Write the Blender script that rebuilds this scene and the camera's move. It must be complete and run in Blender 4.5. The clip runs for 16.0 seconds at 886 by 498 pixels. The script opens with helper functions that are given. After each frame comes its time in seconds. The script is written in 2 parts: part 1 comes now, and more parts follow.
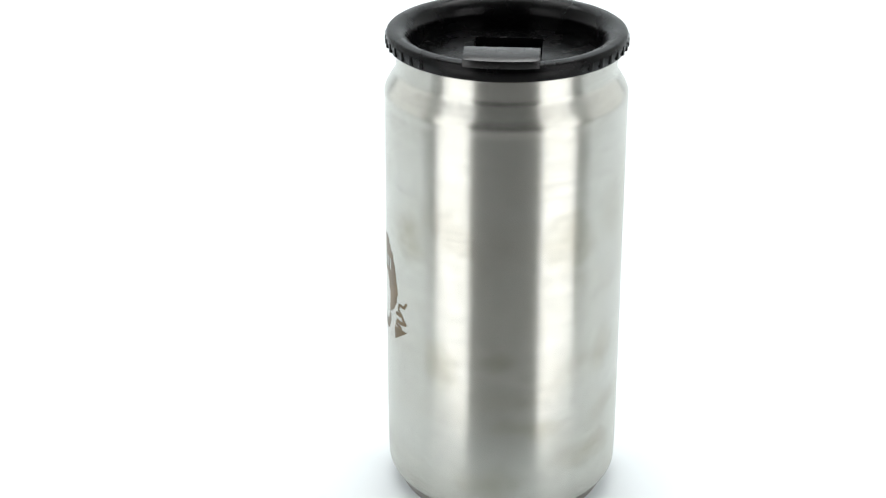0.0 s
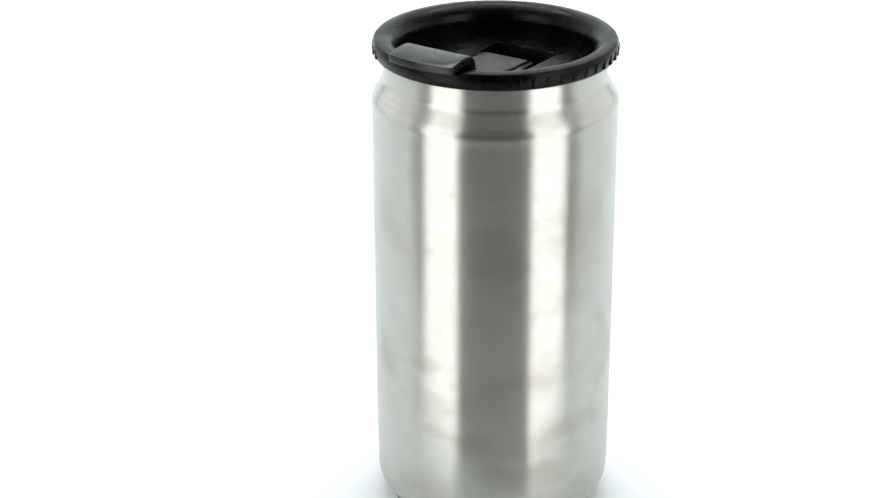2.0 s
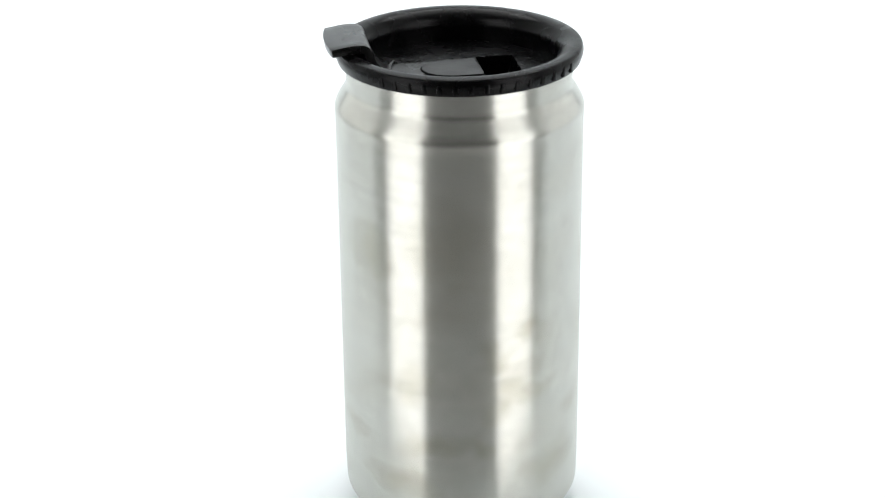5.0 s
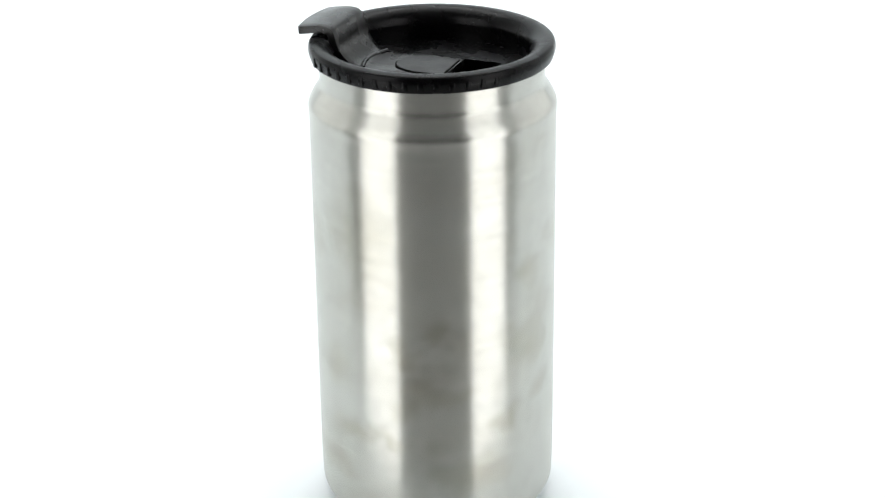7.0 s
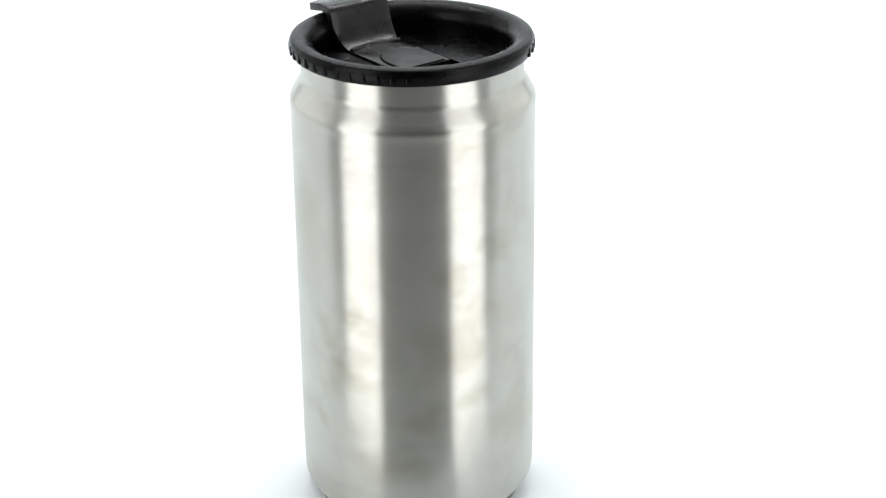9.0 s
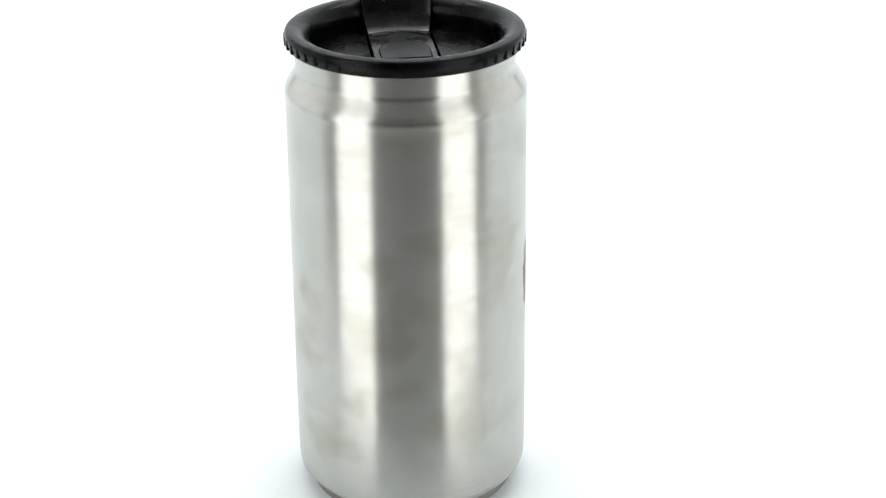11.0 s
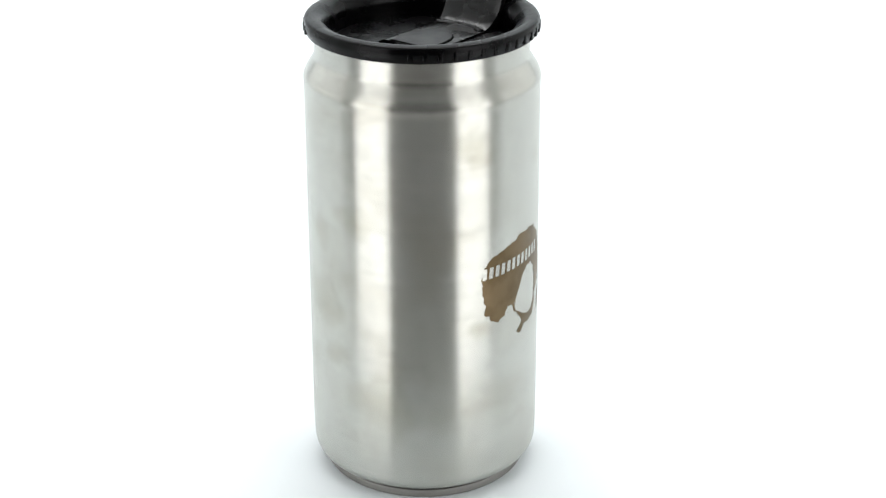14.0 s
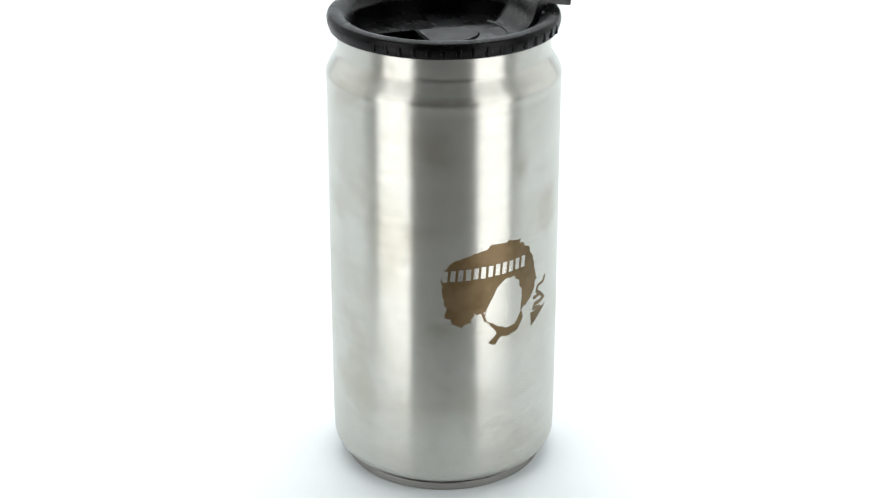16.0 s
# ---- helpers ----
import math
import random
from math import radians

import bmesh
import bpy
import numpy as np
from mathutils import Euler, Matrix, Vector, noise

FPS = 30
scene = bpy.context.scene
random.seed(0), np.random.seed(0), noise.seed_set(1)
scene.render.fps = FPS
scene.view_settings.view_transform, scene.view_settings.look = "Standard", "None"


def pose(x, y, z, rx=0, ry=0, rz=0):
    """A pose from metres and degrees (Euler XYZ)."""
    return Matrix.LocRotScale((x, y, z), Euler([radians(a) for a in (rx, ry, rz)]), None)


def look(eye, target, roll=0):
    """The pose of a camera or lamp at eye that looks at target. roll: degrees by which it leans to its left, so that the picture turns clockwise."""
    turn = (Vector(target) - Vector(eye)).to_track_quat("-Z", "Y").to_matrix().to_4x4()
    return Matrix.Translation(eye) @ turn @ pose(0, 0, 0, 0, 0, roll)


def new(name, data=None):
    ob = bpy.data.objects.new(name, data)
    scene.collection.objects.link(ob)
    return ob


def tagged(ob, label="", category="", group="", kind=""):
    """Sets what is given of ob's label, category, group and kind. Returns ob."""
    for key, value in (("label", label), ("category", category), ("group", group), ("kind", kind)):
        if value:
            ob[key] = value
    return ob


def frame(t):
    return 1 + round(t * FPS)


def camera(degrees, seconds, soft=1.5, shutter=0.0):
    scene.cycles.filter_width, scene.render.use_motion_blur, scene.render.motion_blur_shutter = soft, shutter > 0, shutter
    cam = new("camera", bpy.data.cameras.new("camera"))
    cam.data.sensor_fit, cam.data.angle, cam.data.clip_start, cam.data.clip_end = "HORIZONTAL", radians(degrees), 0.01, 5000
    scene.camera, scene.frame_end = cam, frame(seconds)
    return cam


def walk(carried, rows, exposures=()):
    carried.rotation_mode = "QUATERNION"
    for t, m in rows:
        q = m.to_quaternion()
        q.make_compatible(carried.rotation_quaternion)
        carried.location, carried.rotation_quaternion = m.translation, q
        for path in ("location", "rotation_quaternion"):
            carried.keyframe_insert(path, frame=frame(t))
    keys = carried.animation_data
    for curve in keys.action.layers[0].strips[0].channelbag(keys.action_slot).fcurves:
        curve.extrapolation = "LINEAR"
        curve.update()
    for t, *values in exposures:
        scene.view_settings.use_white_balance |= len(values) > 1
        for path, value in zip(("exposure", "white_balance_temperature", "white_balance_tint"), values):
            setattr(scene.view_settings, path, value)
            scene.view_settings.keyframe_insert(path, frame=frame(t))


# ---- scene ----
cam = camera(29.3, 16.0, soft=1.25)
CAM = pose(0, -0.5312, 0.3288, 90 - 24.62, 0.24, 0.40)
walk(cam, [(0, CAM), (16, CAM)])

# ---- light ----
world = bpy.data.worlds.new("studio_air")
scene.world = world
world.use_nodes = True
world.node_tree.nodes["Background"].inputs[0].default_value = (0.9, 0.95, 1.0, 1)
world.node_tree.nodes["Background"].inputs[1].default_value = 0.1
scene.view_settings.exposure = 0.0


def softbox(name, eye, target, width, height, watts, colour=(1, 1, 1)):
    data = bpy.data.lights.new(name, "AREA")
    data.shape, data.size, data.size_y = "RECTANGLE", width, height
    data.energy, data.color = watts, colour
    ob = new(name, data)
    ob.matrix_world = look(eye, target)
    return ob


def around(azimuth, distance, height):
    """A place round the table; azimuth 0 is towards the camera, positive to its right."""
    a = radians(azimuth)
    return (distance * math.sin(a), -distance * math.cos(a), height)


for side in (-1, 1):
    softbox("strip_softbox", around(side * 49.5, 0.62, 0.15), (0, 0, 0.15), 0.37, 1.20, 3.3)
# added fill lamps out of view, standing in for glowing side walls
for side in (-1, 1):
    softbox("side_wall_fill", (side * 0.94, 0.45, 0.34), (0, 0.45, 0.32), 1.2, 0.5, 1.1)
softbox("overhead_softbox", (0, 0.44, 1.42), (0, 0.42, 0), 1.6, 1.0, 10.3)
# unseen lamp added to lift the backdrop and the edges that mirror it
softbox("backdrop_fill", (0, 0.75, 1.45), (0, 1.30, 0.35), 1.4, 0.3, 10.5)


# ---- materials ----
def material(name, colour, roughness=0.5, metallic=0.0):
    m = bpy.data.materials.new(name)
    m.use_nodes = True
    b = m.node_tree.nodes["Principled BSDF"]
    b.inputs["Base Color"].default_value = (*colour, 1)
    b.inputs["Roughness"].default_value = roughness
    b.inputs["Metallic"].default_value = metallic
    return m, m.node_tree.nodes, m.node_tree.links, b


def noise_node(nodes, links, scale, detail=4, stretch=(1, 1, 1)):
    tc = nodes.new("ShaderNodeTexCoord")
    mp = nodes.new("ShaderNodeMapping")
    mp.inputs["Scale"].default_value = stretch
    n = nodes.new("ShaderNodeTexNoise")
    n.inputs["Scale"].default_value = scale
    n.inputs["Detail"].default_value = detail
    links.new(tc.outputs["Object"], mp.inputs["Vector"])
    links.new(mp.outputs["Vector"], n.inputs["Vector"])
    return n


def ramp_node(nodes, links, source, stops):
    r = nodes.new("ShaderNodeValToRGB")
    while len(r.color_ramp.elements) < len(stops):
        r.color_ramp.elements.new(0.5)
    for e, (at, c) in zip(r.color_ramp.elements, stops):
        e.position, e.color = at, (*c, 1) if len(c) == 3 else c
    r.color_ramp.interpolation = "EASE"
    links.new(source, r.inputs["Fac"])
    return r


def grey(v):
    return (v, v, v)


def bump_node(nodes, links, source, target, strength, distance):
    b = nodes.new("ShaderNodeBump")
    b.inputs["Strength"].default_value = strength
    b.inputs["Distance"].default_value = distance
    links.new(source, b.inputs["Height"])
    links.new(b.outputs["Normal"], target.inputs["Normal"])
    return b


# dull handling marks on the steel: degrees round from the tab, height, half width and half height in mm, lean in degrees
SMUDGES = (
    (161, 70, 13, 9, 0), (171, 52, 10, 5, 10), (193, 38, 13, 9, -15), (91, 39.5, 2.2, 7, 38), (154, 73, 11, 7, -20), (144, 44, 6, 5, 0),
    (105, 60, 9, 5, 0), (96, 73, 4, 9, 25), (112, 81, 4, 8, -20), (112, 58, 15, 5, 5), (149, 45, 4, 8, -25), (160, 97, 8, 8, 0),
    (35, 106, 11, 13, 0), (69, 40, 17, 6, 12), (98, 70, 5, 6, 0), (102, 56, 4, 12, -45), (245, 132, 8, 9, 0), (290, 121, 4, 5, 0),
    (312, 101, 7, 11, 0), (360, 65, 8, 4, 0), (16, 39, 16, 5, -6), (357, 18, 14, 7, 0), (203, 39, 9, 16, 10), (222, 96, 10, 20, 0),
    (60, 62, 8, 10, 0), (330, 60, 8, 12, 20), (48, 24, 18, 6, 0), (130, 28, 18, 8, 0), (75, 112, 16, 18, 0), (185, 105, 9, 7, 0), (248, 66, 8, 4, 0))


def smudge_mask(nodes, links):
    """Soft patches with a ragged rim, each at its own place on the body."""
    tc = nodes.new("ShaderNodeTexCoord")
    rag = noise_node(nodes, links, 95, 4)
    shift = nodes.new("ShaderNodeVectorMath")
    shift.operation = "MULTIPLY_ADD"
    shift.inputs[1].default_value, shift.inputs[2].default_value = (0.012,) * 3, (-0.006,) * 3
    links.new(rag.outputs["Color"], shift.inputs[0])
    moved = nodes.new("ShaderNodeVectorMath")
    links.new(tc.outputs["Object"], moved.inputs[0])
    links.new(shift.outputs["Vector"], moved.inputs[1])
    total = None
    for degrees, z, wide, high, lean in SMUDGES:
        a = radians(degrees)
        mp = nodes.new("ShaderNodeMapping")
        mp.vector_type = "TEXTURE"
        mp.inputs["Location"].default_value = (0.0404 * math.cos(a), 0.0404 * math.sin(a), z / 1000)
        mp.inputs["Rotation"].default_value = (radians(lean), 0, a)
        mp.inputs["Scale"].default_value = (0.016, wide / 800, high / 800)
        links.new(moved.outputs["Vector"], mp.inputs["Vector"])
        g = nodes.new("ShaderNodeTexGradient")
        g.gradient_type = "QUADRATIC_SPHERE"
        links.new(mp.outputs["Vector"], g.inputs["Vector"])
        if total is None:
            total = g.outputs["Fac"]
            continue
        top = nodes.new("ShaderNodeMath")
        top.operation = "MAXIMUM"
        links.new(total, top.inputs[0])
        links.new(g.outputs["Fac"], top.inputs[1])
        total = top.outputs[0]
    return total


def multiply_node(nodes, links, first, second, amount):
    mix = nodes.new("ShaderNodeMix")
    mix.data_type, mix.blend_type = "RGBA", "MULTIPLY"
    mix.inputs["Factor"].default_value = amount
    links.new(first, mix.inputs["A"])
    links.new(second, mix.inputs["B"])
    return mix.outputs["Result"]


def brushed_steel():
    m, nodes, links, b = material("brushed_steel", (0.53, 0.52, 0.49), 0.27, 1.0)
    b.inputs["Anisotropic"].default_value = 0.85
    tangent = nodes.new("ShaderNodeTangent")
    tangent.direction_type, tangent.axis = "RADIAL", "Z"
    links.new(tangent.outputs["Tangent"], b.inputs["Tangent"])
    b.inputs["Anisotropic Rotation"].default_value = STEEL_TURN
    # broad faint clouding
    cloud = noise_node(nodes, links, 42, 5, (0.75, 0.75, 1.25))
    tone = ramp_node(nodes, links, cloud.outputs["Fac"], [(0.40, (0.535, 0.535, 0.497)), (0.56, (0.520, 0.517, 0.475)), (0.68, (0.48, 0.472, 0.427))])
    # fine turning marks that run round the body
    lines = noise_node(nodes, links, 900, 5, (0.03, 0.03, 1.0))
    shade = ramp_node(nodes, links, lines.outputs["Fac"], [(0.3, grey(0.8)), (0.7, grey(1.0))])
    out = multiply_node(nodes, links, tone.outputs["Color"], shade.outputs["Color"], 0.34)
    # handling marks: warm, dull, with a clear rim
    mask = smudge_mask(nodes, links)
    stain = ramp_node(nodes, links, mask, [(0.0, grey(1.0)), (0.22, (0.90, 0.892, 0.865)), (0.7, (0.845, 0.83, 0.785))])
    grain = noise_node(nodes, links, 260, 4)
    patchy = ramp_node(nodes, links, grain.outputs["Fac"], [(0.25, grey(0.90)), (0.62, grey(1.0))])
    out = multiply_node(nodes, links, out, stain.outputs["Color"], 0.9)
    out = multiply_node(nodes, links, out, patchy.outputs["Color"], 0.7)
    links.new(out, b.inputs["Base Color"])
    # part of the sheen is scattered wide by coarser scratches
    wide = nodes.new("ShaderNodeBsdfPrincipled")
    wide.inputs["Metallic"].default_value, wide.inputs["Roughness"].default_value = 1.0, 0.62
    links.new(out, wide.inputs["Base Color"])
    both = nodes.new("ShaderNodeMixShader")
    both.inputs["Fac"].default_value = 0.19
    links.new(b.outputs["BSDF"], both.inputs[1])
    links.new(wide.outputs["BSDF"], both.inputs[2])
    links.new(both.outputs["Shader"], nodes["Material Output"].inputs["Surface"])
    return m


def black_plastic(name, colour, rough, grain=0.1, gloss=0.19):
    m, nodes, links, b = material(name, colour, rough)
    b.inputs["Specular IOR Level"].default_value = gloss
    n = noise_node(nodes, links, 1400, 3)
    bump_node(nodes, links, n.outputs["Fac"], b, grain, 0.0001)
    wear = noise_node(nodes, links, 90, 5)
    r = ramp_node(nodes, links, wear.outputs["Fac"], [(0.3, grey(rough - 0.05)), (0.7, grey(rough + 0.08))])
    links.new(r.outputs["Color"], b.inputs["Roughness"])
    return m


STEEL_TURN = 0.25
STEEL = brushed_steel()
LID_BLACK = black_plastic("black_lid_plastic", (0.0012, 0.0012, 0.0014), 0.24, 0.03, gloss=0.12)
TAB_BLACK = black_plastic("black_slider_plastic", (0.0025, 0.0025, 0.0025), 0.25, 0.03, gloss=0.38)
PATCH_BLACK = black_plastic("scuffed_black_plastic", (0.006, 0.006, 0.006), 0.36, 0.5, gloss=0.3)
FOOT = material("dull_steel", (0.30, 0.29, 0.27), 0.5, 0.8)[0]
SEAM = black_plastic("dark_seam", (0.003, 0.003, 0.003), 0.7, gloss=0.02)


def brown_print():
    m, nodes, links, b = material("brown_print", (0.13, 0.085, 0.038), 0.38, 0.75)
    n = noise_node(nodes, links, 120, 5)
    c = ramp_node(nodes, links, n.outputs["Fac"], [(0.35, (0.108, 0.073, 0.033)), (0.65, (0.158, 0.110, 0.057))])
    links.new(c.outputs["Color"], b.inputs["Base Color"])
    return m


PRINT = brown_print()


def white_paper(name, colour):
    m, nodes, links, b = material(name, colour, 0.6)
    n = noise_node(nodes, links, 6, 4)
    c = ramp_node(nodes, links, n.outputs["Fac"], [(0.3, colour), (0.7, tuple(v * 0.985 for v in colour))])
    links.new(c.outputs["Color"], b.inputs["Base Color"])
    f = noise_node(nodes, links, 700, 3)
    bump_node(nodes, links, f.outputs["Fac"], b, 0.03, 0.0002)
    return m


WHITE = white_paper("white_sweep", (0.838, 0.882, 0.898))
# for added walls out of view; greyed to tone down the steel's flanks
BOUNCE_GREY = white_paper("bounce_wall_grey", (0.59, 0.595, 0.59))
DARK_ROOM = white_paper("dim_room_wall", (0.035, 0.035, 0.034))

GREY_CEILING = white_paper("grey_ceiling", (0.80, 0.80, 0.79))
GREY_GROUND = white_paper("grey_ground", (0.78, 0.78, 0.77))


# ---- mesh tools ----
def mesh_of(name, verts, faces, mat, smooth=True, sharp=40):
    me = bpy.data.meshes.new(name)
    me.from_pydata(verts, [], faces)
    me.materials.append(mat)
    me.validate()
    bm = bmesh.new()
    bm.from_mesh(me)
    bmesh.ops.recalc_face_normals(bm, faces=bm.faces)
    bm.to_mesh(me)
    bm.free()
    if smooth:
        me.polygons.foreach_set("use_smooth", [True] * len(me.polygons))
        me.set_sharp_from_angle(angle=radians(sharp))
    return me


def part(name, me, parent, label=""):
    ob = new(name, me)
    ob.parent = parent
    if label:
        ob["label"] = label
    return ob


def rounded(corners, steps=6):
    """A line through corners (a, b, radius), with its corners rounded."""
    out = []
    for i, (a, b, r) in enumerate(corners):
        if r <= 0 or i in (0, len(corners) - 1):
            out.append((a, b))
            continue
        p, q, s = (Vector(corners[j][:2]) for j in (i - 1, i, i + 1))
        u, w = p - q, s - q
        cut = min(r, u.length * 0.49, w.length * 0.49)
        u, w = q + u.normalized() * cut, q + w.normalized() * cut
        for k in range(steps + 1):
            f = k / steps
            out.append(tuple((1 - f) ** 2 * u + 2 * f * (1 - f) * q + f * f * w))
    return out


def lathe(name, line, mat, n=160, sharp=40):
    """Turns a line of (radius, height) round the z axis."""
    verts, faces = [], []
    for r, z in line:
        for k in range(n):
            a = 2 * math.pi * k / n
            verts.append((r * math.cos(a), r * math.sin(a), z))
    for i in range(len(line) - 1):
        for k in range(n):
            faces.append((i * n + k, i * n + (k + 1) % n, (i + 1) * n + (k + 1) % n, (i + 1) * n + k))
    return mesh_of(name, verts, faces, mat, sharp=sharp)


def slab(name, line, half, mat, thick, tip_arc=0.0, sharp=35, bevel=0.0004, cells=8):
    """A bent strip: a line of (x, z) given a thickness below it and a width along y."""
    n = len(line)
    low = []
    for i in range(n):
        p, q = Vector(line[max(i - 1, 0)]), Vector(line[min(i + 1, n - 1)])
        d = (q - p).normalized()
        low.append((line[i][0] + d.y * thick, line[i][1] - d.x * thick))
    ring = list(line) + low[::-1]
    m = len(ring)
    verts, faces = [], []
    for j in range(cells + 1):
        y = -half + 2 * half * j / cells
        for x, z in ring:
            bow = -tip_arc * (y / half) ** 2 * max(0.0, (x - 0.030) / 0.011)
            widen = 1 + 0.13 * min(max((x - 0.022) / 0.006, 0.0), 1.0)
            verts.append((x + bow, y * widen, z))
    for j in range(cells):
        for i in range(m):
            faces.append((j * m + i, j * m + (i + 1) % m, (j + 1) * m + (i + 1) % m, (j + 1) * m + i))
    for i in range(n - 1):
        for j in (0, cells):
            o = j * m
            faces.append((o + i, o + i + 1, o + m - 2 - i, o + m - 1 - i))
    me = bpy.data.meshes.new(name)
    me.from_pydata(verts, [], faces)
    me.materials.append(mat)
    bm = bmesh.new()
    bm.from_mesh(me)
    bmesh.ops.recalc_face_normals(bm, faces=bm.faces)
    if bevel:
        edges = [e for e in bm.edges if len(e.link_faces) == 2 and e.calc_face_angle(0) > radians(50)]
        bmesh.ops.bevel(bm, geom=edges, offset=bevel, segments=2, affect="EDGES", profile=0.5, clamp_overlap=True)
    for f in bm.faces:
        f.smooth = True
    bm.to_mesh(me)
    bm.free()
    me.set_sharp_from_angle(angle=radians(sharp))
    return me


# ---- the studio ----
def sweep_floor():
    line = rounded([(-0.09, 0.0, 0), (1.30, 0.0, 0.30), (1.30, 1.55, 0)], 16)
    pts = [(y, z) for y, z in line]
    verts, faces = [], []
    for x in (-0.95, 0.95):
        for y, z in pts:
            verts.append((x, y, z))
        for y, z in reversed(pts):
            back = 0.01 if y > 1.2 else 0.0
            verts.append((x, y + back, z - (0.01 if y <= 1.2 else 0.0)))
    m = 2 * len(pts)
    for i in range(m):
        faces.append((i, (i + 1) % m, m + (i + 1) % m, m + i))
    ob = new("floor", mesh_of("floor", verts, faces, WHITE))
    return tagged(ob, "white seamless paper sweep, softly lit and blank", "floor", kind="structure")


def box(name, lo, hi, mat):
    v = [(x, y, z) for x in (lo[0], hi[0]) for y in (lo[1], hi[1]) for z in (lo[2], hi[2])]
    f = [(0, 1, 3, 2), (4, 6, 7, 5), (0, 4, 5, 1), (2, 3, 7, 6), (0, 2, 6, 4), (1, 5, 7, 3)]
    return mesh_of(name, v, f, mat, smooth=False)


def studio():
    sweep_floor()
    for name, lo, hi, mat, words in (
        ("wall_west", (-1.0, -0.45, -0.02), (-0.96, 1.32, 1.55), BOUNCE_GREY, "plain grey side wall out of view, added to bounce light"),
        ("wall_east", (0.96, -0.45, -0.02), (1.0, 1.32, 1.55), BOUNCE_GREY, "plain grey side wall out of view, added to bounce light"),
        ("ceiling", (-2.0, -2.0, 1.6), (2.0, 1.4, 1.64), GREY_CEILING, "plain pale studio ceiling"),
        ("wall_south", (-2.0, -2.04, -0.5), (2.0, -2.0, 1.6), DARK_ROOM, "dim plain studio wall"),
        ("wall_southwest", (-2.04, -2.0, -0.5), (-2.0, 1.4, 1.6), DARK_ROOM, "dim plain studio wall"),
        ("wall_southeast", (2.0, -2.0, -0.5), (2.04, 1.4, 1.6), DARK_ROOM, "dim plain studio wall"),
        ("wall_north", (-2.0, 1.4, -0.5), (2.0, 1.44, 1.6), BOUNCE_GREY, "plain pale studio wall"),
        ("plinth", (-0.94, -0.08, -0.5), (0.94, 1.28, -0.012), GREY_GROUND, "plain grey block under the white sweep"),
        ("ground", (-2.0, -2.0, -0.54), (2.0, 1.4, -0.5), GREY_GROUND, "plain grey studio ground"),
    ):
        tagged(new(name, box(name, lo, hi, mat)), words, name.split("_")[0], kind="structure")


studio()

# ---- the travel mug: z = 0 at its foot, the lid's tab along +x ----
R = 0.040
FLOOR_Z = 0.1560


def steel_body(parent):
    line = rounded([
        (0.0345, 0.1640, 0), (0.0361, 0.1640, 0), (0.0361, 0.1525, 0.0012), (0.0392, 0.1476, 0.0014),
        (R + 0.0001, 0.1455, 0.0014), (R - 0.0001, 0.1425, 0.002), (R + 0.0005, 0.0300, 0.01), (R + 0.0005, 0.0172, 0.0)], 8)
    line += rounded([(R + 0.0005, 0.0168, 0), (R + 0.0003, 0.0078, 0.0078), (0.0388, 0.0052, 0.0026), (0.0368, 0.0042, 0.0003), (0.0360, 0.0046, 0.0), (0.0350, 0.0046, 0)], 10)
    part("body", lathe("body", line, STEEL, 220), parent, "brushed stainless steel cylinder with fine turned lines and smudges")
    part("seam", lathe("seam", [(0.0359, 0.0047), (0.0351, 0.0042), (0.0351, 0.0026), (0.0348, 0.0022)], SEAM), parent, "dark narrow groove above the foot")
    foot = rounded([(0.0348, 0.0030, 0), (0.0361, 0.0030, 0.0004), (0.0361, 0.0, 0.0006), (0.0330, 0.0, 0.0), (0.0320, 0.0015, 0), (0.0, 0.0015, 0)], 4)
    part("foot_ring", lathe("foot_ring", foot, FOOT), parent, "thin dull grey steel foot ring")


def body_radius(z):
    """The body's radius between its shoulder and its foot."""
    return R - 0.0001 + 0.0006 * min(max((0.1417 - z) / 0.1117, 0.0), 1.0)


def near_line(u, v, points, width):
    """True where (u, v) lies within half a width of a broken line."""
    hit = np.zeros(u.shape, bool)
    for (a, b), (c, d) in zip(points, points[1:]):
        k = np.clip(((u - a) * (c - a) + (v - b) * (d - b)) / ((c - a) ** 2 + (d - b) ** 2), 0, 1)
        hit |= np.hypot(u - a - k * (c - a), v - b - k * (d - b)) < width / 2
    return hit


def in_shape(u, v, points):
    hit = np.zeros(u.shape, bool)
    for (a, b), (c, d) in zip(points, points[1:] + points[:1]):
        if b != d:
            hit ^= ((v < b) != (v < d)) & (u < a + (v - b) * (c - a) / (d - b))
    return hit


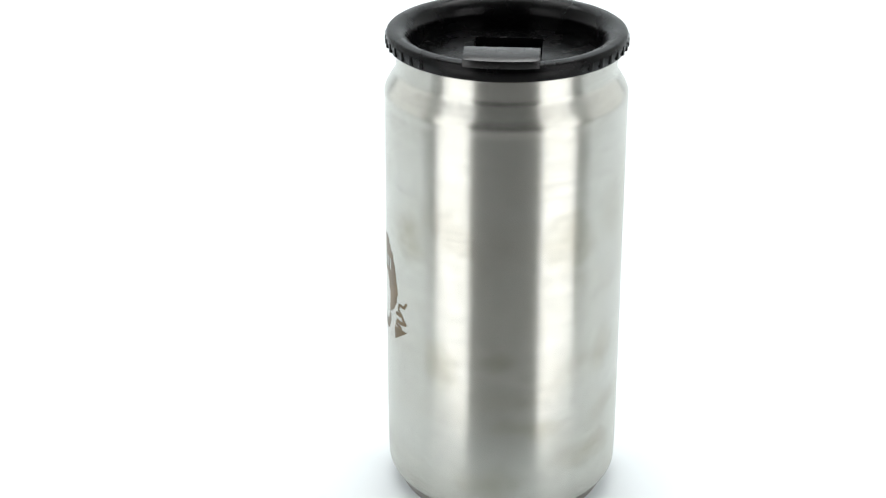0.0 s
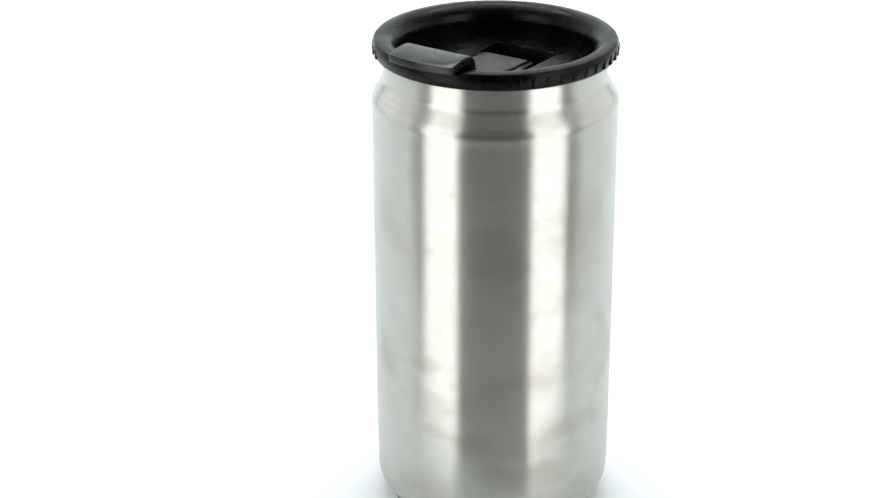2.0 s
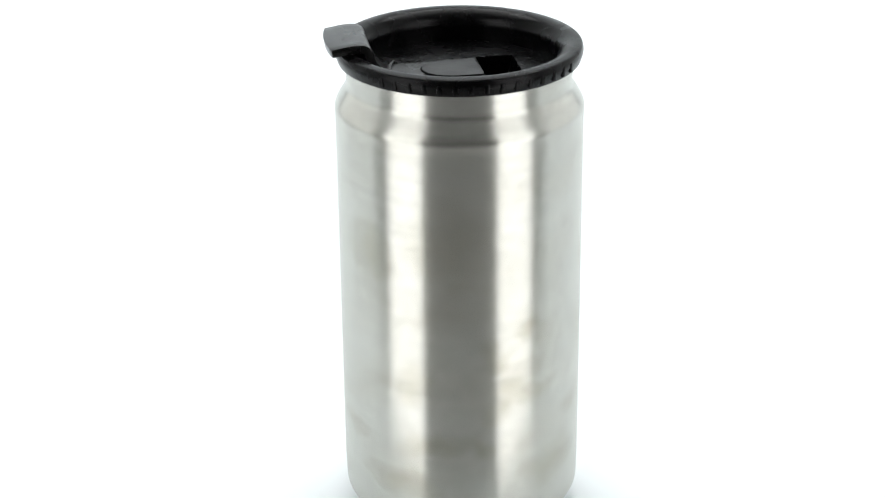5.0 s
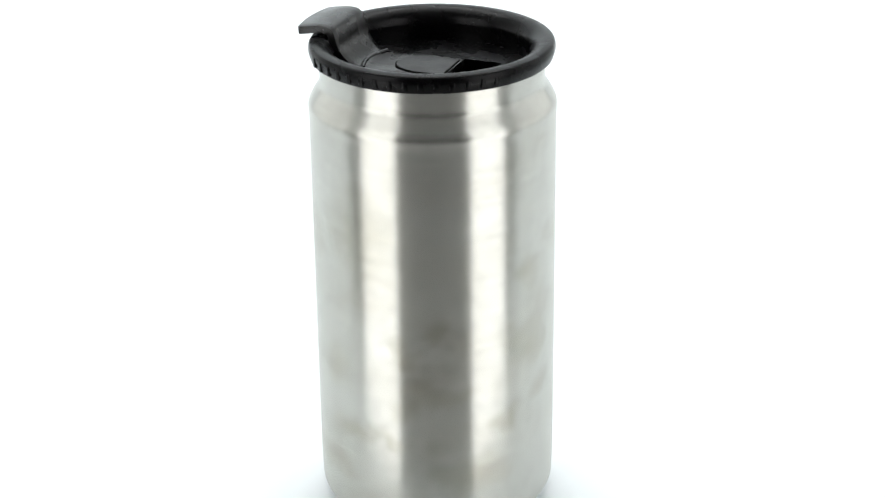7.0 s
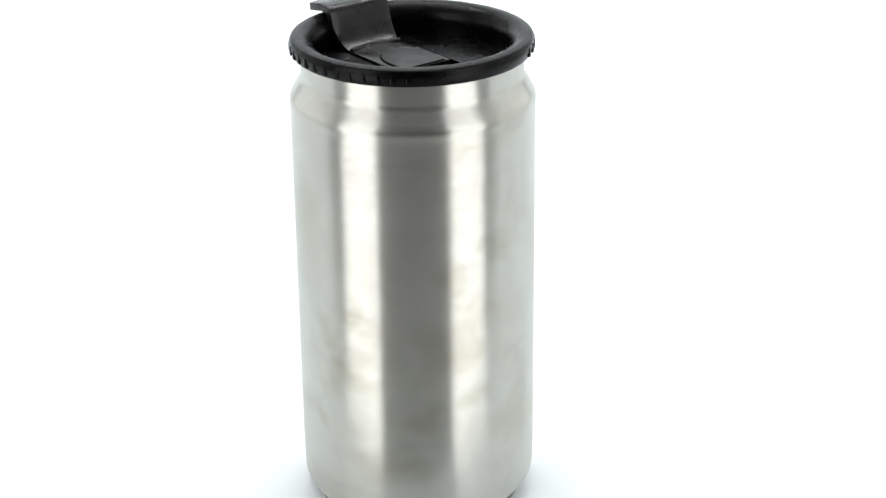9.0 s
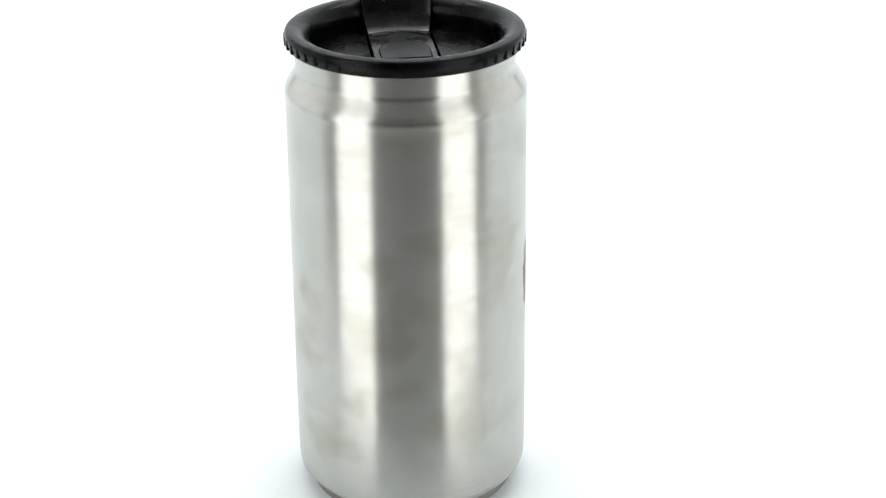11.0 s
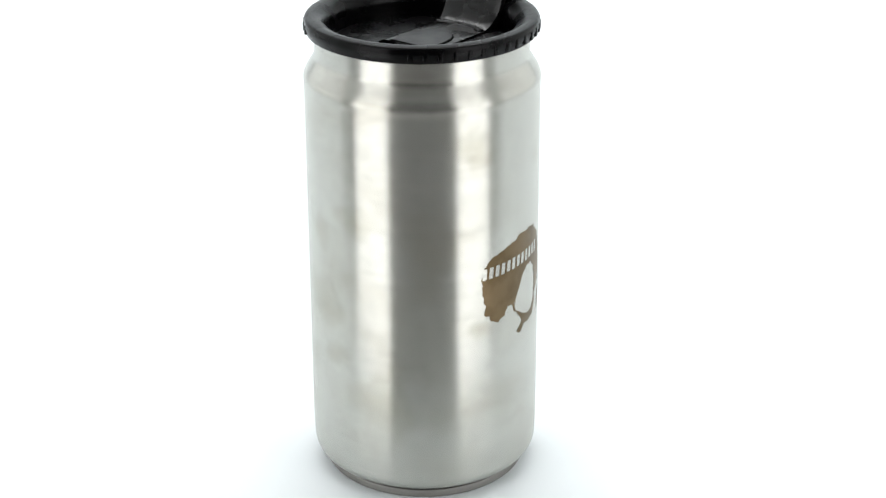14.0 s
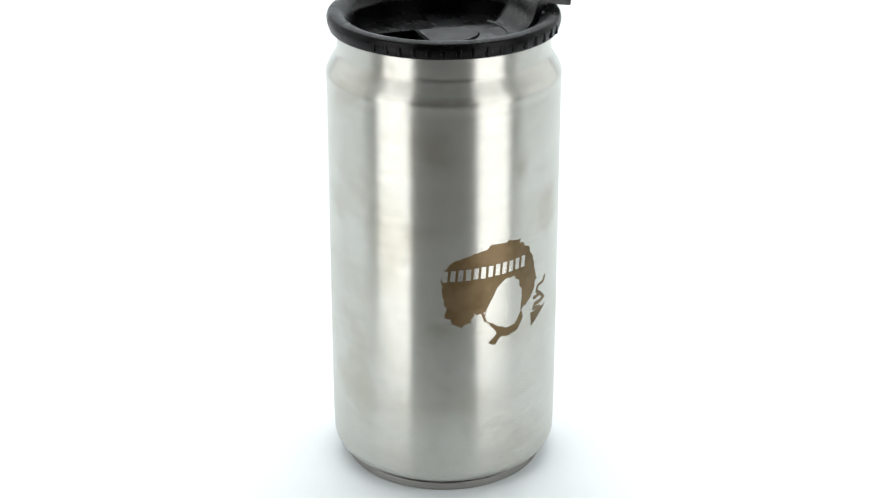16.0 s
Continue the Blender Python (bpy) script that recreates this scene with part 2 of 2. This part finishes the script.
def emblem(parent):
    """A brown emblem of plain shapes printed on the steel; u along the curve and v up, in mm."""
    cell = 0.15
    us, vs = np.arange(-20, 27, cell), np.arange(-20, 20.5, cell)
    u, v = np.meshgrid(us + cell / 2, vs + cell / 2, indexing="ij")
    jig = np.array([[noise.noise((a * 0.55, b * 0.55, 0.0)) for b in vs] for a in us]) * 0.9
    jag = np.array([[noise.noise((a * 1.7, b * 1.7, 3.0)) for b in vs] for a in us]) * 0.35
    uu, vv = u + jig + jag, v + jig - jag
    mass = in_shape(uu, vv, [(-18.6, 6.5), (-17.7, 10.0), (-15.2, 13.0), (-11.1, 14.9), (-6.3, 16.4), (-2.4, 17.0), (-1.6, 18.6), (3.2, 18.1), (6.2, 18.6), (10.2, 17.9),
                             (11.6, 15.9), (14.8, 13.0), (17.0, 7.4), (18.5, 1.1), (17.3, -2.7), (14.9, -6.1), (11.6, -7.9), (10.8, -10.5), (-3.5, -8.9), (-3.9, -6.0),
                             (-7.2, -6.2), (-8.5, -9.2), (-11.4, -10.3), (-15.2, -9.4), (-16.8, -6.1), (-16.8, -2.6), (-18.0, 0.9)])
    # pale field left open in the mass
    mass &= ~in_shape(u + 0.5 * jig, v + 0.5 * jig, [(1.2, 2.6), (4.1, 5.0), (8.0, 5.2), (10.1, 1.9), (11.3, -2.0), (11.0, -6.0), (10.8, -10.5), (8.3, -13.3), (3.6, -12.6), (-3.5, -8.9), (-3.2, -5.4), (-1.2, -1.9)])
    # pale bars in place of the lettering
    for k in range(12):
        x = -17.2 + 2.62 * k
        y = 8.3 + 0.1 * k
        mass &= ~((np.abs(u - x - 0.08 * (v - y)) < 0.86) & (np.abs(v - y) < 2.05))
    band = in_shape(u + jag, v + jag, [(-3.7, -8.8), (1.4, -12.1), (5.1, -13.6), (8.3, -13.0), (11.2, -8.6), (11.9, -11.6), (9.4, -15.6), (5.2, -16.7), (2.4, -16.3), (0.2, -19.0), (-2.3, -17.9), (1.0, -14.9), (0.0, -13.2)])
    band |= near_line(u, v, [(-6.9, -5.2), (-4.4, -6.2), (-3.4, -9.2)], 0.9)
    curl = near_line(u, v, [(24.2, -0.4), (23.0, -2.2), (19.8, -2.3), (18.9, -4.4), (20.8, -5.4)], 1.0)
    curl |= near_line(u, v, [(17.6, -6.3), (21.2, -6.0), (23.6, -8.2), (21.0, -8.8), (18.2, -8.8), (17.4, -10.4), (20.6, -10.8)], 1.3)
    curl |= in_shape(u + jag, v + jag, [(24.6, -11.0), (15.8, -11.6), (16.2, -16.6)])
    keep = mass | band | curl
    index, verts, faces = {}, [], []

    def corner(i, j):
        if (i, j) not in index:
            index[i, j] = len(verts)
            a = (us[0] + i * cell - 59.8) / 40.1
            z = (77.4 + vs[0] + j * cell) / 1000
            r = body_radius(z) + 0.00005
            verts.append((r * math.cos(a), r * math.sin(a), z))
        return index[i, j]

    for i, j in zip(*np.nonzero(keep)):
        i, j = int(i), int(j)
        faces.append((corner(i, j), corner(i + 1, j), corner(i + 1, j + 1), corner(i, j + 1)))
    part("emblem", mesh_of("emblem", verts, faces, PRINT), parent, "brown printed emblem of plain shapes with pale bars")


HOLE_X, FRONT_X, END_X, HALF_W = -0.0195, -0.0070, 0.0215, 0.0103


def lid(parent):
    outer = rounded([(0.0345, 0.1603, 0), (0.0385, 0.1603, 0.0005), (0.0391, 0.1622, 0.0006), (0.0394, 0.1636, 0.0008), (0.0390, 0.1657, 0.0022), (0.0368, 0.1660, 0)], 8)
    # the rim rolls over into the dish in one smooth sweep
    for k in range(1, 19):
        a = radians(90 * k / 18)
        outer.append((0.0368 - 0.0058 * math.sin(a), 0.1600 + 0.0060 * math.cos(a)))
    outer += [(0.0308, FLOOR_Z), (0.0254, FLOOR_Z)]
    ob = part("lid", lathe("lid", outer, LID_BLACK, 200), parent, "matt black plastic lid with a deep dished top and ribbed rim")
    # dished floor with a channel for the slider
    bm = bmesh.new()
    n = 200
    ring = [bm.verts.new((0.0254 * math.cos(2 * math.pi * k / n), 0.0254 * math.sin(2 * math.pi * k / n), FLOOR_Z)) for k in range(n)]
    w = HALF_W + 0.0011
    rect = [bm.verts.new((x, y, FLOOR_Z)) for x, y in ((HOLE_X, -w), (END_X, -w), (END_X, w), (HOLE_X, w))]
    edges = [bm.edges.new((ring[k], ring[(k + 1) % n])) for k in range(n)] + [bm.edges.new((rect[k], rect[(k + 1) % 4])) for k in range(4)]
    bmesh.ops.triangle_fill(bm, use_beauty=True, use_dissolve=False, edges=edges)
    low = [bm.verts.new((v.co.x + (0.0018 if v.co.x < 0 else 0.0), v.co.y, FLOOR_Z - 0.007)) for v in rect]
    for k in range(4):
        bm.faces.new((rect[k], rect[(k + 1) % 4], low[(k + 1) % 4], low[k]))
    bm.faces.new(low)
    me = bpy.data.meshes.new("lid_floor")
    bmesh.ops.recalc_face_normals(bm, faces=bm.faces)
    bm.to_mesh(me)
    bm.free()
    me.materials.append(LID_BLACK)
    part("lid_floor", me, ob, "flat black floor of the lid with a slot and drinking hole")
    tab = rounded([
        (FRONT_X, FLOOR_Z + 0.0004, 0), (0.0225, FLOOR_Z + 0.0004, 0.003), (0.0272, 0.1613, 0.003),
        (0.0294, 0.1692, 0.0055), (0.0346, 0.1697, 0.004), (0.0428, 0.1685, 0)], 8)
    part("slider_tab", slab("slider_tab", tab, HALF_W, TAB_BLACK, 0.0025, tip_arc=0.0012, bevel=0.00025), ob, "black plastic slide with a thumb tab bent over the rim")
    # low curved bead across the slide at the foot of the tab
    verts, faces, n, m = [], [], 24, 8
    for i in range(n + 1):
        a = radians(-26 + 52 * i / n)
        for j in range(m):
            b = 2 * math.pi * j / m
            r = 0.0222 + 0.0008 * math.cos(b)
            verts.append((r * math.cos(a), r * math.sin(a), FLOOR_Z + 0.0006 + 0.0007 * math.sin(b)))
    for i in range(n):
        for j in range(m):
            faces.append((i * m + j, i * m + (j + 1) % m, (i + 1) * m + (j + 1) % m, (i + 1) * m + j))
    faces += [tuple(range(m)), tuple(n * m + j for j in range(m))]
    part("bead", mesh_of("bead", verts, faces, TAB_BLACK), ob)
    # pressed patch on the slide
    pl = []
    for k in range(40):
        a = -math.pi / 2 + math.pi * k / 39
        pl.append((0.0020 + 0.0098 * math.cos(a), 0.0080 * math.sin(a)))
    pl += [(-0.0064, 0.0080), (-0.0064, -0.0080)]
    jig = random.Random(4)
    pl = [(x + jig.uniform(-1, 1) * 0.00014, y + jig.uniform(-1, 1) * 0.00014) for x, y in pl]

    def flat_pad(name, points, low_z, top_z, mat, label):
        bm = bmesh.new()
        top = [bm.verts.new((x, y, top_z)) for x, y in points]
        low = [bm.verts.new((x, y, low_z)) for x, y in points]
        bm.faces.new(top)
        for k in range(len(top)):
            bm.faces.new((top[k], low[k], low[(k + 1) % len(top)], top[(k + 1) % len(top)]))
        bmesh.ops.recalc_face_normals(bm, faces=bm.faces)
        me = bpy.data.meshes.new(name)
        bm.to_mesh(me)
        bm.free()
        me.materials.append(mat)
        part(name, me, ob, label)

    edge = [(x * 1.045 + jig.uniform(-1, 1) * 0.0001, y * 1.06 + jig.uniform(-1, 1) * 0.0001) for x, y in pl]
    flat_pad("pad_seam", edge, FLOOR_Z + 0.0002, FLOOR_Z + 0.0006, SEAM, "ragged dark seam round the pad")
    flat_pad("patch", pl, FLOOR_Z + 0.0002, FLOOR_Z + 0.0009, PATCH_BLACK, "scuffed black oval pad with a ragged edge")
    # grip ribs in two runs round the rim
    rib = slab("rib", [(-0.0014, 0.0006), (0.0016, 0.0006)], 0.0008, LID_BLACK, 0.0012, bevel=0.00025, cells=1)
    for first, last in ((44, 142), (214, 320)):
        count = round((last - first) / 7.0)
        for k in range(count + 1):
            a = radians(first + (last - first) * k / count)
            r = part("rib", rib, ob)
            r.matrix_local = Matrix(((0, -math.sin(a), math.cos(a), 0.03895 * math.cos(a)), (0, math.cos(a), math.sin(a), 0.03895 * math.sin(a)), (-1, 0, 0, 0.1628), (0, 0, 0, 1)))
    return ob


def mug():
    ob = new("travel_mug")
    tagged(ob, "brushed stainless steel travel mug with black plastic lid on white", "travel mug")
    steel_body(ob)
    emblem(ob)
    lid(ob)
    return ob


MUG = mug()

# turntable: the mug stands a little off its middle and turns with it at an even speed
ORBIT, ORBIT_START, TAB_START, SPEED = 0.0168, -11.1, -94.2, 15.3
# the mug stands askew by a hair: degrees, the way it leans from the tab, the height that stays put
LEAN = Matrix.Translation((0, 0, 0.15)) @ Matrix.Rotation(radians(0.35), 4, (math.cos(radians(111.3)), math.sin(radians(111.3)), 0)) @ Matrix.Translation((0, 0, -0.15))
# small drift of the mug on the plate, in mm: seconds, x, y
DRIFT = ((0, -0.2, -0.4), (2, -0.1, -0.3), (4, 0.1, -0.4), (7, 0.2, 0.2), (9, 0.1, -0.1), (11.5, 0.2, -0.7), (13, 0.8, 0.5), (14.5, 0.0, 0.6), (16, -0.2, 0.7))


def drift(t, axis):
    ts, vs = np.array([r[0] for r in DRIFT], float), np.array([r[axis] for r in DRIFT], float)
    sl = np.gradient(vs, ts)
    i = min(max(int(np.searchsorted(ts, t)) - 1, 0), len(ts) - 2)
    h = ts[i + 1] - ts[i]
    u = (t - ts[i]) / h
    return 0.001 * float(vs[i] * (2 * u**3 - 3 * u * u + 1) + sl[i] * h * (u**3 - 2 * u * u + u) + vs[i + 1] * (3 * u * u - 2 * u**3) + sl[i + 1] * h * (u**3 - u * u))


def motions():
    rows = []
    for k in range(33):
        t = k * 0.5
        a = radians(ORBIT_START - SPEED * t)
        rows.append((t, pose(ORBIT * math.cos(a) + drift(t, 1), ORBIT * math.sin(a) + drift(t, 2), 0, 0, 0, TAB_START - SPEED * t) @ LEAN))
    walk(MUG, rows)


motions()
